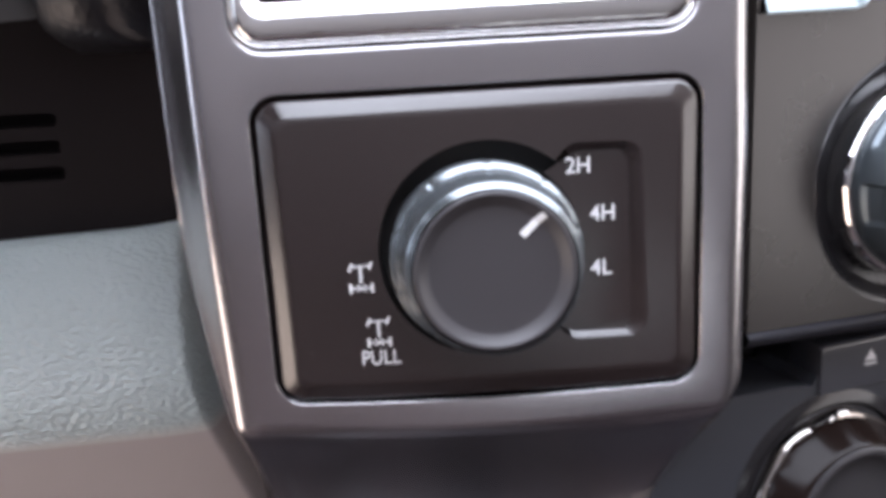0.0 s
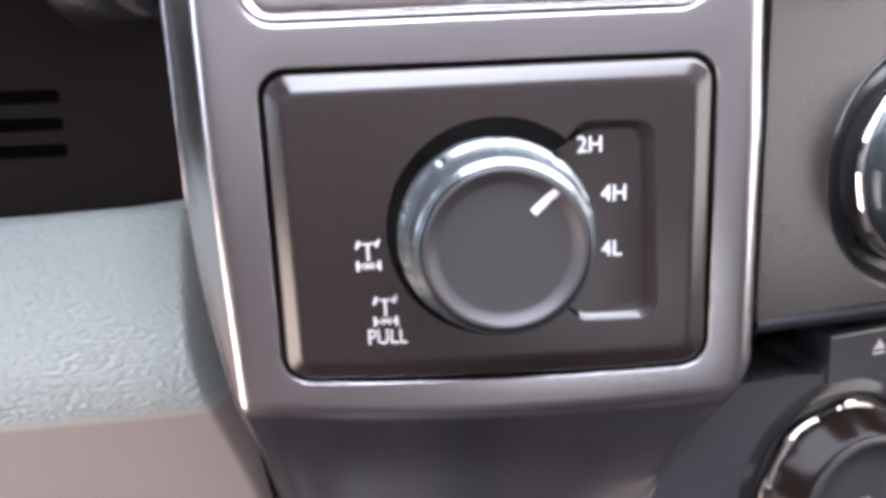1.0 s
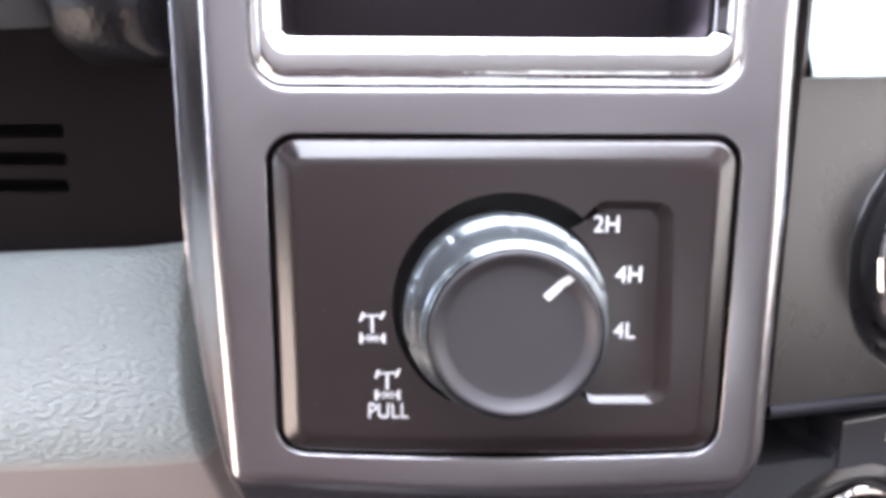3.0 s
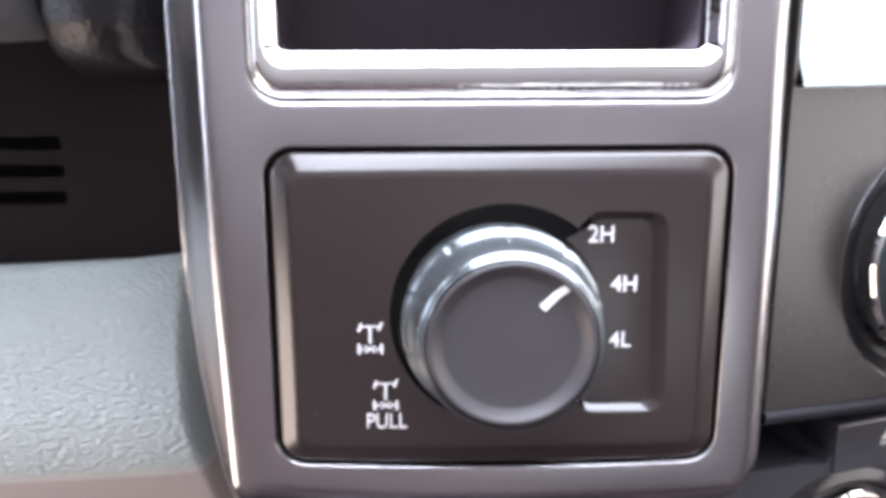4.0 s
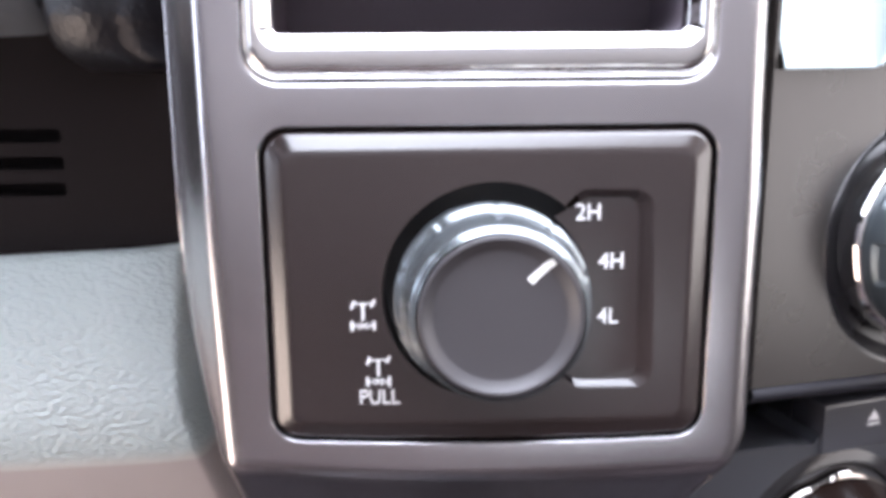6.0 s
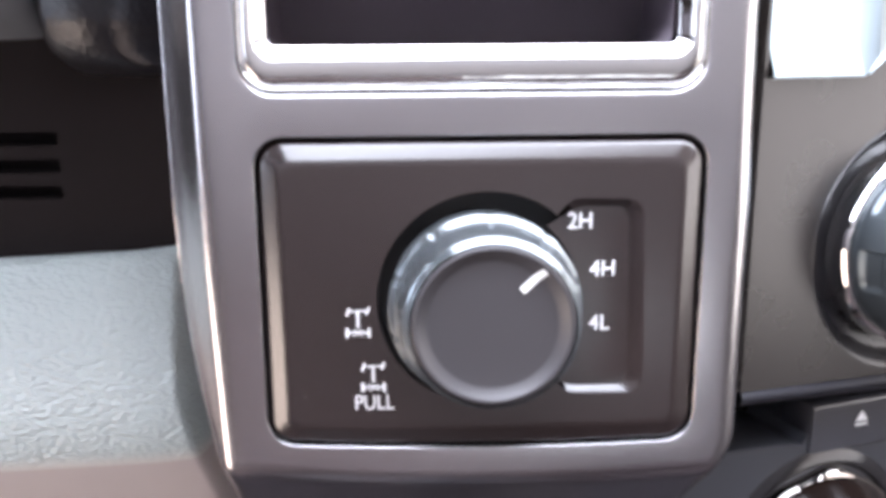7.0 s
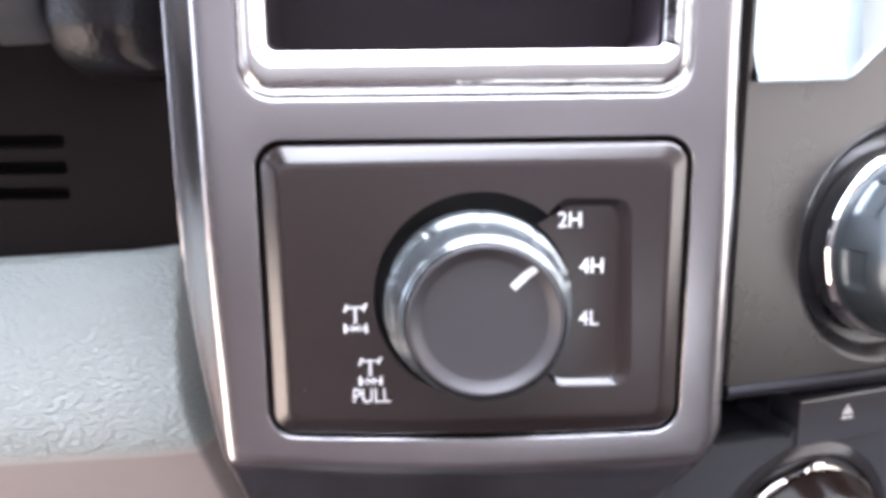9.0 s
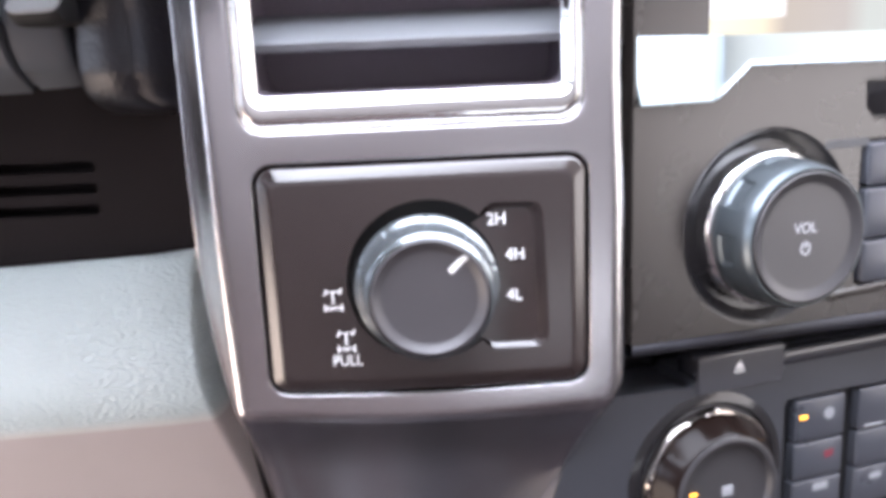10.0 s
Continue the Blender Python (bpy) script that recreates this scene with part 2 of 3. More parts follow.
# ---- cab shell ----
def slab(name, x0, x1, y0, y1, z0, z1, mat, label, category, holes=()):
    """A plain wall, floor or roof in the cab, in metres; holes are (axis ranges) left open along a side wall."""
    bm = bm_()
    boxes = [(y0, y1, z0, z1)]
    for ya, yb, za, zb in holes:
        split = []
        for a, b, c, d in boxes:
            if yb <= a or ya >= b or zb <= c or za >= d:
                split.append((a, b, c, d))
            else:
                split += [(a, b, c, za), (a, b, zb, d), (a, ya, za, zb), (yb, b, za, zb)]
        boxes = split
    for a, b, c, d in boxes:
        m = Matrix.LocRotScale(((x0 + x1) / 2, (a + b) / 2, (c + d) / 2), None, (x1 - x0, b - a, d - c))
        bmesh.ops.create_cube(bm, size=1, matrix=m)
    return tagged(part(name, bm, mat, smooth=0), label, category, kind="structure")


slab("floor", -0.9, 1.05, -1.7, 0.75, 0.20, 0.25, CARPET, "brown carpeted floor of the truck cab", "floor")
slab("ceiling", -0.9, 1.05, -1.7, -0.24, 1.60, 1.65, HEADLINER, "pale fabric roof lining of the cab", "ceiling")
slab("wall_left", -0.9, -0.84, -1.7, 0.75, 0.25, 1.60, DOOR, "dark trimmed driver side with open door and window", "wall", [(-0.935, -0.365, 0.40, 1.065), (-0.38, -0.02, 1.07, 1.37)])
slab("wall_right", 0.99, 1.05, -1.7, 0.75, 0.25, 1.60, TRIM, "tan trimmed passenger side with its window opening", "wall", [(-0.74, 0.34, 0.98, 1.47)])
bm = bm_()
for a, b, c, d in ((-0.9, 1.05, 0.25, 1.36), (-0.9, 1.05, 1.54, 1.6), (-0.9, 0.10, 1.36, 1.54), (0.60, 1.05, 1.36, 1.54)):
    bmesh.ops.create_cube(bm, size=1, matrix=Matrix.LocRotScale(((a + b) / 2, -1.67, (c + d) / 2), None, (b - a, 0.06, d - c)))
tagged(part("wall_back", bm, BACK, smooth=0), "warm brown rear cab wall with its window opening", "wall", kind="structure")
# Added out of view to keep windshield light off the left dash.
slab("dash_shade_slab", -0.84, -0.085, 0.030, 0.16, 1.085, 1.105, DASH, "unseen black slab shading the driver side dash", "dashboard")
# A second unseen blocker, to darken the pad beside the bezel.
slab("pad_shade_slab", -0.165, -0.078, -0.040, 0.030, 1.085, 1.105, DASH, "unseen black slab shading the knee pad's end", "dashboard")
slab("wall_front", -0.9, 1.05, 0.70, 0.75, 0.25, 1.12, DASH, "black bulkhead behind the dashboard", "wall")
slab("dashboard_top", -0.84, 0.99, 0.16, 0.70, 1.085, 1.105, DASH, "black plastic dashboard top under the windshield", "dashboard")
bm = bm_()
bmesh.ops.create_grid(bm, x_segments=8, y_segments=8, size=400)
bmesh.ops.translate(bm, verts=bm.verts, vec=(0, 0, -0.5))
tagged(part("ground", bm, EARTH, smooth=0), "dry bare ground outside the truck", "ground", kind="structure")


# Unseen slanted slab, added to taper the windshield's reflection in the chrome.
visor = thing("windshield_mask", pose(0, 0, 0), "unseen pale slab masking part of the windshield light", "sun visor")
bm = bm_()
lean_up, out_from = Vector((0, -0.867, 0.498)), Vector((0, -0.498, -0.867))
mid = Vector((0.07, 0.185, 1.375)) + out_from * 0.015
loops = []
for off in (0.0, 0.012):
    loops.append([(mid + Vector((x - 0.07, 0, 0)) + lean_up * v + out_from * off) * 100 for x, v in ((-0.14, 0.44), (0.72, 0.10), (0.78, 0.12), (0.80, 0.48), (-0.14, 0.48))])
rings(bm, loops, cap_first=True, cap_last=True)
part("panel", bm, MASK, visor, smooth=0)


def front_seat(x0, x1, mat, label, tall=0.0):
    """A front seat facing the dash: a padded cushion with side bolsters and a leaning backrest, in metres."""
    seat = thing("front_seat", pose((x0 + x1) / 2, -0.75, 0.25), label, "seat")
    w = (x1 - x0) / 2
    cushion, back = [], []
    for u, r in ((-1, 0.10), (-0.97, 0.03), (-0.86, -0.01), (-0.70, 0.02), (-0.4, 0.05), (0, 0.055), (0.4, 0.05), (0.70, 0.02), (0.86, -0.01), (0.97, 0.03), (1, 0.10)):
        cushion.append([(u * w * 100, y * 100, z * 100) for y, z in ((0.28, 0), (0.30, 0.12 - r), (0.27, 0.20 - r), (0.20, 0.235 - r), (0.0, 0.22 - r), (-0.25, 0.20 - r), (-0.30, 0.18 - r), (-0.30, 0))])
        back.append([(u * w * 90, y * 100, z * 100) for y, z in ((-0.26 - r, 0.16), (-0.25 - r, 0.25), (-0.33 - r, 0.60 + tall), (-0.37 - r, 0.76 + tall), (-0.43, 0.80 + tall), (-0.49, 0.78 + tall), (-0.46, 0.5), (-0.40, 0.16))])
    for name, loops in (("cushion", cushion), ("backrest", back)):
        bm = bm_()
        rings(bm, loops, cap_first=True, cap_last=True)
        part(name, bm, mat, seat, smooth=60)


# Seats out of view, added for what the bezel reflects.
front_seat(-0.70, -0.20, SEAT, "unseen brown leather driver seat added for reflections")
# Invented block between the seats; its pale strips reflect as streaks on the chin.
console = thing("streak_block", pose(0, -0.75, 0.25), "unseen dark block with pale strips for reflected streaks", "console")
for name, x0, x1, top, mat in (("body", -16, 14, 24, SEAT), ("lid", -3.5, 4.5, 26, CONSOLE), ("streak_strip", -15, -11, 25, LOUVRE), ("streak_strip", -6, -4.2, 25.5, LOUVRE), ("streak_strip", 7.5, 10.5, 25.5, SILVER)):
    bm = bm_()
    rings(bm, [[(x, y, z) for x, z in ((x0, 0), (x0, top - 1), (x0 + 0.8, top), (x1 - 0.8, top), (x1, top - 1), (x1, 0))] for y in (34, 32, -40)], cap_first=True, cap_last=True)
    part(name, bm, mat, console, smooth=30)
# Backrest made taller to hide the rear wall from the bezel's reflection.
front_seat(0.18, 0.70, SEAT, "unseen brown leather passenger seat, raised to darken reflections", 0.18)


# ---- centre stack bezel ----
def grown(x0, x1, z0, z1, r, d):
    return bowed(rr(x0 - d, x1 + d, z0 - d, z1 + d, r + d, 10, 14))


def crease(z):
    """Left edge of the flat face."""
    return -6.24 + 0.19 * min(1.0, max(0.0, (1.5 - z) / 5.73)) ** 1.35


def flank(z):
    """Left outline of the shoulder."""
    return -7.36 + 0.027 * max(0, 1.5 - z) ** 2


def right_edge(z):
    return 6.08 + 0.13 * min(1.0, max(0.0, (6.0 - z) / 4.0)) - (0.45 * (-3.45 - z) ** 2 if z < -3.45 else 0.0)


def fold(x):
    """Height of the fold between face and chin."""
    return -4.23 - 0.0132 * x + 0.0068 * x * x


def shoulder(c, f, y, z, groove):
    """Section of the left shoulder, from the flat face out to the side: a rounded edge, a hollow flank and a fine lip behind a groove."""
    w = c - f
    out = [(c + 0.66, y), (c + 0.56, y + 0.0007), (c + 0.42, y + 0.0035), (c + 0.28, y + 0.009), (c + 0.13, y + 0.020), (c, y + 0.038), (c - 0.05, y + 0.050), (c - 0.10, y + 0.066), (c - 0.14, y + 0.083)]
    a, b = c - 0.17, f + 0.17
    h0 = y + 0.105
    n = 9
    run = max(0.0, a - b)
    h = h0
    for i in range(n + 1):
        u = i / n
        out.append((a - run * u, h))
        h += run / n * (1.12 - (0.30 - 0.13 * groove) * min(1.0, max(0.0, (u - 0.35) / 0.4)))
    h -= run / n * 0.5
    out += [(f + 0.145, h + 0.012), (f + 0.125, h + 0.03 + 0.10 * groove), (f + 0.105, h + 0.035 + 0.10 * groove), (f + 0.085, h + 0.10), (f + 0.04, h + 0.30), (f + 0.01, h + 0.45), (f, h + 0.60)]
    return [(px_, py_, z) for px_, py_ in out]


ZL, ZR = fold(-5.45), fold(5.55)
levels = [14.0 + (ZL - 14.0) * i / 60 for i in range(61)]
right_levels = [14.0 + (ZR - 14.0) * i / 60 for i in range(61)]
bezel = thing("centre_stack_bezel", BASE, "satin grey painted bezel framing vent and switch panel", "bezel")
bm = bm_()
left = [(crease(z) + 0.66, z) for z in levels]
right = [(right_edge(z) - 0.50, z) for z in reversed(right_levels)]
xa, xb = left[-1][0], right[0][0]
under = [(xa + (xb - xa) * i / 24, fold(xa + (xb - xa) * i / 24)) for i in range(1, 24)]
OPENINGS = ((-5.38, 4.92, 4.80, 12.4, 0.75, 0.18), (-5.14, 5.06, -3.52, 3.80, 0.66, 0.045))
sheet(bm, [left + under + right] + [grown(x0, x1, z0, z1, r, k) for x0, x1, z0, z1, r, k in OPENINGS], 0.22)
for x0, x1, z0, z1, r, k in OPENINGS:
    rings(bm, [flat(grown(x0, x1, z0, z1, r, k * d), y) for d, y in ((1, 0.22), (0.93, 0.2203), (0.65, 0.228), (0.4, 0.243), (0.2, 0.265), (0.08, 0.295), (0.0, 0.36), (0.0, 1.0))])
rows = []
for z in levels:
    c, f = crease(z), flank(z)
    row = shoulder(c, f, 0.22, z, min(1.0, max(0.0, (2.2 - z) / 2.0)))
    rows.append(row + [(f - 0.02, 2.2, z), (f - 0.05, 4.5, z), (f - 0.1, 10.0, z)])
rings(bm, rows, closed=False)
rows = []
for z in right_levels:
    e = right_edge(z)
    rows.append([(e - 0.50, 0.22, z), (e - 0.46, 0.2207, z), (e - 0.36, 0.228, z), (e - 0.27, 0.246, z), (e - 0.18, 0.280, z), (e - 0.10, 0.330, z), (e - 0.035, 0.405, z), (e - 0.005, 0.48, z), (e, 0.56, z), (e, 3.2, z)])
rings(bm, rows, closed=False)
part("face_plate", bm, SATIN, bezel)
# The chin under the face turns away from the viewer, hollows slightly and narrows.
bm = bm_()
rows = []
for d, y in ((0.0, 0.22), (0.05, 0.2205), (0.13, 0.228), (0.22, 0.247), (0.32, 0.281), (0.42, 0.328), (0.52, 0.385), (0.64, 0.462), (0.9, 0.64), (1.35, 0.93), (2.0, 1.34), (3.0, 1.82), (4.2, 2.32), (6.0, 3.0), (9.0, 4.0)):
    c = crease(ZL) + 0.105 * d
    f = min(flank(ZL) + 0.19 * min(d, 1.2) + 0.115 * max(0.0, d - 1.2), c - 0.34)
    r0 = right_edge(ZR) - 0.46 * d + 0.010 * d * d
    row = shoulder(c, f, y, ZL - d, 1.0)[::-1]
    row = [(f - 0.03, y + 4.0, ZL - d)] + row
    x0, x1 = row[-1][0], r0 - 0.50
    for i in range(1, 25):
        x = x0 + (x1 - x0) * i / 24
        hollow = 0.10 * min(1.0, d / 2.0) * (1 - (2 * i / 24 - 1) ** 2)
        row.append((x, y - hollow, fold(xa + (xb - xa) * i / 24) - d))
    for a, b in ((-0.34, 0.009), (-0.22, 0.03), (-0.12, 0.07), (-0.04, 0.135), (-0.008, 0.21), (0, 0.31), (0, 4.0)):
        row.append((r0 + a, y + b, ZR - d))
    rows.append(row)
rings(bm, rows, closed=False)
part("chin", bm, SATIN, bezel, smooth=60)

# ---- air vent ----
vent = thing("air_vent", BASE, "chrome framed dashboard air vent with black louvres", "air vent")


def vent_loop(d, y, low=None):
    """A loop of the frame, d in from its sides and low in from its lower edge."""
    low = d if low is None else low
    return [(x, y, z) for x, z in rr(-5.36 + d, 4.90 - d, 4.82 + low, 12.38 - d, max(0.14, 0.73 - 0.9 * d), 10)]


bm = bm_()
rings(bm, [vent_loop(0.0, 0.9), vent_loop(0.0, 0.30), vent_loop(0.02, 0.20), vent_loop(0.05, 0.16), vent_loop(0.08, 0.18), vent_loop(0.095, 0.24),
           vent_loop(0.115, 0.24), vent_loop(0.13, 0.17, 0.135), vent_loop(0.15, 0.14, 0.17), vent_loop(0.18, 0.120, 0.26), vent_loop(0.21, 0.110, 0.40), vent_loop(0.25, 0.108, 0.52), vent_loop(0.285, 0.116, 0.62), vent_loop(0.315, 0.134, 0.70),
           vent_loop(0.335, 0.155, 0.73), vent_loop(0.35, 0.180, 0.745), vent_loop(0.36, 0.195, 0.755), vent_loop(0.375, 0.206, 0.767), vent_loop(0.585, 0.361, 0.955), vent_loop(0.60, 0.372, 0.968), vent_loop(0.615, 0.42, 0.985), vent_loop(0.62, 0.55, 0.99), vent_loop(0.625, 0.72, 0.99)])
part("chrome_frame", bm, CHROME, vent, "polished chrome surround", smooth=60)
bm = bm_()
rings(bm, [vent_loop(0.625, 0.72, 0.99), vent_loop(0.60, 0.76, 0.99), vent_loop(0.25, 0.95, 1.0), vent_loop(0.22, 2.4, 1.0), vent_loop(0.22, 5.0, 1.0)], cap_last=True)
part("duct", bm, DUCT, vent)
for z in (7.27, 9.25, 11.2):
    bm = bm_()
    prof = [(1.80, -0.17), (1.74, -0.13), (1.58, 0.08), (1.64, 0.16), (2.2, 0.46), (3.0, 0.87), (3.3, 1.02), (3.36, 0.97), (3.0, 0.66), (2.2, 0.18), (1.72, -0.14)]
    rings(bm, [[(x, y, z + dz) for y, dz in prof] for x in (-5.12, 4.66)], cap_first=True, cap_last=True)
    part("louvre", bm, LOUVRE, vent, smooth=40)

# ---- drive mode switch ----
switch = thing("drive_mode_switch", BASE, "black four wheel drive selector switch panel with rotary knob", "switch panel")
WX, WR = 0.06, 2.54
A0, A1 = math.degrees(math.atan2(1.99 - WX, 1.60 - WX)), math.degrees(math.atan2(-1.94 - WX, 1.65 - WX)) + 360
arc = [(WX + WR * math.cos(radians(A0 + (A1 - A0) * i / 48)), WX + WR * math.sin(radians(A0 + (A1 - A0) * i / 48))) for i in range(49)]
POCKET = [(1.95, -2.20), (2.08, -2.24), (3.42, -2.24), (3.60, -2.16), (3.72, -1.98), (3.76, -1.75), (3.64, 1.90), (3.60, 2.15), (3.48, 2.32), (3.25, 2.40), (2.20, 2.42), (2.02, 2.40), (1.88, 2.30)]


def plate_loop(d, y):
    return flat(bowed(rr(-5.04 + d, 4.96 - d, -3.42 + d, 3.70 - d, max(0.1, 0.56 - 0.55 * d), 10, 14)), y)


bm = bm_()
rings(bm, [plate_loop(0, 0.9), plate_loop(0, 0.30), plate_loop(0.02, 0.24), plate_loop(0.05, 0.185), plate_loop(0.09, 0.160), plate_loop(0.12, 0.146), plate_loop(0.35, 0.0393), plate_loop(0.39, 0.023), plate_loop(0.44, 0.009), plate_loop(0.49, 0.002), plate_loop(0.53, 0.0), plate_loop(0.56, 0.0)])
hole = arc + POCKET
sheet(bm, [[(x, z) for x, _, z in plate_loop(0.56, 0.0)], hole], 0.0)
part("plate", bm, PANEL, switch, smooth=50)
# The label pocket and the round well that the knob sits in.
inner = [(1.93, -2.06), (2.09, -2.11), (3.24, -2.11), (3.32, -2.05), (3.37, -1.95), (3.39, -1.74), (3.31, 1.88), (3.29, 2.04), (3.23, 2.14), (3.10, 2.20), (2.26, 2.21), (2.12, 2.19), (2.00, 2.12)]
bm = bm_()
rings(bm, [flat(POCKET, 0.0), flat([(x + (u - x) * 0.12, z + (v - z) * 0.12) for (x, z), (u, v) in zip(POCKET, inner)], 0.008), flat([(x + (u - x) * 0.9, z + (v - z) * 0.9) for (x, z), (u, v) in zip(POCKET, inner)], 0.158), flat(inner, 0.17)], closed=False)
left_arc = [(2.26 * math.cos(radians(A1 + (A0 + 360 - A1) * i / 24)), 2.26 * math.sin(radians(A1 + (A0 + 360 - A1) * i / 24))) for i in range(25)]
sheet(bm, [inner + left_arc[::-1]], 0.17)
part("label_pocket", bm, PANEL, switch, smooth=25)
bm = bm_()
rings(bm, [[(WX + r * math.cos(radians(5 * i)), y, WX + r * math.sin(radians(5 * i))) for i in range(72)] for r, y in ((WR, 0.17), (WR - 0.03, 0.7), (1.2, 0.72))], cap_last=True)
rings(bm, [flat(arc, 0.0), flat(arc, 0.17)], closed=False)
part("knob_well", bm, WELL, switch)

for name, text, x, z, y, h, w, b in (("two_high_label", "2H", 2.197, 1.857, 0.17, 0.385, 0.93, 0.003), ("four_high_label", "4H", 2.752, 0.725, 0.17, 0.385, 0.93, 0.003), ("four_low_label", "4L", 2.703, -0.573, 0.17, 0.385, 0.93, 0.003), ("pull_label", "PULL", -2.59, -2.40, 0.0, 0.38, 0.82, -0.001)):
    lettering(name, text, x, z, y - 0.004, h, WHITE, switch, w, "white printed letters", b)


def axle_icon(x, z):
    bm = bm_()
    s = 0.0
    for p, q, w in (((-0.26, 0.14), (-0.19, 0.33), 0.075), ((0.19, 0.17), (0.27, 0.35), 0.075), ((-0.21, 0.25), (0.22, 0.26), 0.045), ((0, 0.27), (0, -0.14), 0.075),
                    ((-0.25, -0.38), (-0.25, -0.15), 0.085), ((0.25, -0.38), (0.25, -0.15), 0.085), ((-0.25, -0.265), (-0.10, -0.265), 0.05), ((0.25, -0.265), (0.10, -0.265), 0.05),
                    ((-0.11, -0.34), (0.11, -0.19), 0.045), ((-0.11, -0.19), (0.11, -0.34), 0.045)):
        s += 0.0004
        bar(bm, (x + p[0], z + p[1]), (x + q[0], z + q[1]), w * 0.75, -0.006 - s, 0.003)
    part("axle_icon", bm, WHITE, switch, "white printed axle symbol", smooth=0)


axle_icon(-2.92, -0.40)
axle_icon(-2.60, -1.74)


def grips(count, depth, first, last, phase=0):
    def wave(a, k):
        if not first <= k <= last:
            return 0.0
        u = ((a - radians(phase)) * count / (2 * math.pi)) % 1.0
        edge = min(u, 1 - u)
        return -depth * (1 - min(1.0, edge / 0.10)) ** 2
    return wave


KC = (-0.03, -0.02)
bm = bm_()
lathe(bm, [(2.0, 0.6), (2.16, 0.30), (2.20, 0.0), (2.21, -0.30), (2.207, -0.46), (2.19, -0.50), (2.15, -0.54), (2.10, -0.585), (2.06, -0.63), (2.04, -0.66), (2.025, -0.72), (1.99, -1.00), (1.955, -1.25), (1.93, -1.44), (1.915, -1.56), (1.90, -1.59), (1.86, -1.605), (1.83, -1.68), (1.785, -1.72)], 240, KC, wave=grips(10, 0.05, 2, 11, 88), cap=False, lean=0.05)
knob = part("selector_knob", bm, GRIP, switch, "grey ribbed rotary knob", smooth=50)
bm = bm_()
lathe(bm, [(1.79, -1.57), (1.74, -1.57), (1.735, -1.75), (1.72, -1.78), (1.69, -1.79), (1.645, -1.79), (1.62, -1.775), (1.58, -1.745), (1.42, -1.63), (1.39, -1.62), (1.36, -1.615), (0.9, -1.615), (0.3, -1.62)], 120, KC, lean=0.05)
part("knob_face", bm, KNOB, knob, smooth=50)
bm = bm_()
d, n = Vector((0.72, 0.69)), Vector((-0.69, 0.72)) * 0.08
ends = [(Vector((0.66, 0.72)), -1.655), (Vector((0.66, 0.72)) + d * 0.42, -1.66), (Vector((0.66, 0.72)) + d * 0.66, -1.775)]
rings(bm, [[(p.x + k * n.x, y + dy, p.y + k * n.y) for k, dy in ((1, 0.06), (1, 0.01), (0.8, 0), (-0.8, 0), (-1, 0.01), (-1, 0.06))] for p, y in ends], cap_first=True, cap_last=True)
part("pointer_mark", bm, WHITE, knob, "white pointer mark", smooth=0)

# ---- radio ----
TURN = math.atan(0.30)
RBASE = BASE @ pose(6.95 * CM, 1.5 * CM, 0, 0, 0, math.degrees(TURN))
radio = thing("radio_panel", RBASE, "grey plastic radio faceplate with chrome ringed volume knob", "radio")
VX, VZ = 5.10, 0.58
bm = bm_()
face = [(-0.24, -2.92), (10.6, -3.12), (22.0, -3.3), (22.0, 5.9), (4.0, 6.10), (2.68, 5.0), (-0.12, 5.0), (-0.12, 16.0), (-0.24, 16.0)]
well = [(VX + 3.45 * math.cos(2 * math.pi * i / 72), VZ + 3.45 * math.sin(2 * math.pi * i / 72)) for i in range(72)]
slot = [(9.42, 4.02), (14.5, 3.95), (14.5, 5.40), (9.05, 5.50), (8.95, 5.42), (9.02, 4.46)]
keys = rr(8.92, 16.0, -2.02, 3.42, 0.35, 5)
sheet(bm, [face, well, slot, keys], 0.0)
rings(bm, [flat(face, 0.0), *[flat([(x, z - d) if z < 0 else (x, z) for x, z in face], y) for d, y in ((0.005, 0.01), (0.01, 0.05), (0.01, 2.2))]])
for h in (slot, keys):
    rings(bm, [flat(h, 0.0), flat(h, 0.5)], cap_last=True)
part("faceplate", bm, RADIO, radio, smooth=30)
bm = bm_()
rings(bm, [[(x, y - 0.004 * (x + 0.24) * (1 if y < 0.2 else 0), z - 0.0185 * (x + 0.24) - w * 0.014 * (x + 0.24)) for x in (-0.24, 3.0, 6.5, 10.6, 22.0)] for y, z, w in ((0.30, -2.93, 0), (0.03, -2.935, 0), (-0.03, -2.97, 0.1), (-0.065, -3.03, 0.3), (-0.075, -3.10, 0.7), (-0.03, -3.22, 1.0), (0.08, -3.32, 1.0), (0.4, -3.38, 1.0), (2.2, -3.40, 1.0))], closed=False)
part("lower_lip", bm, LIP, radio, "rounded grey lower lip", smooth=60)
# Flat dark bar in place of the shade in a shallow groove.
bm = bm_()
block(bm, 7.35, 9.24, -0.004, 0.05, 3.10, 3.42, 0.02)
part("groove_shade", bm, GLOSS_DARK, radio, smooth=0)
# A ledge under the preset keys runs out of the knob's dish.
bm = bm_()
rings(bm, [[(x, y, z + 0.05 * (x - 9)) for x in (7.75, 8.4, 9.25, 12.0, 16.0)] for y, z in ((0.02, -2.02), (-0.03, -2.04), (-0.05, -2.10), (-0.03, -2.30), (0.02, -2.42))], closed=False)
part("key_ledge", bm, RADIO, radio, "light catching ledge under the keys", smooth=60)
bm = bm_()
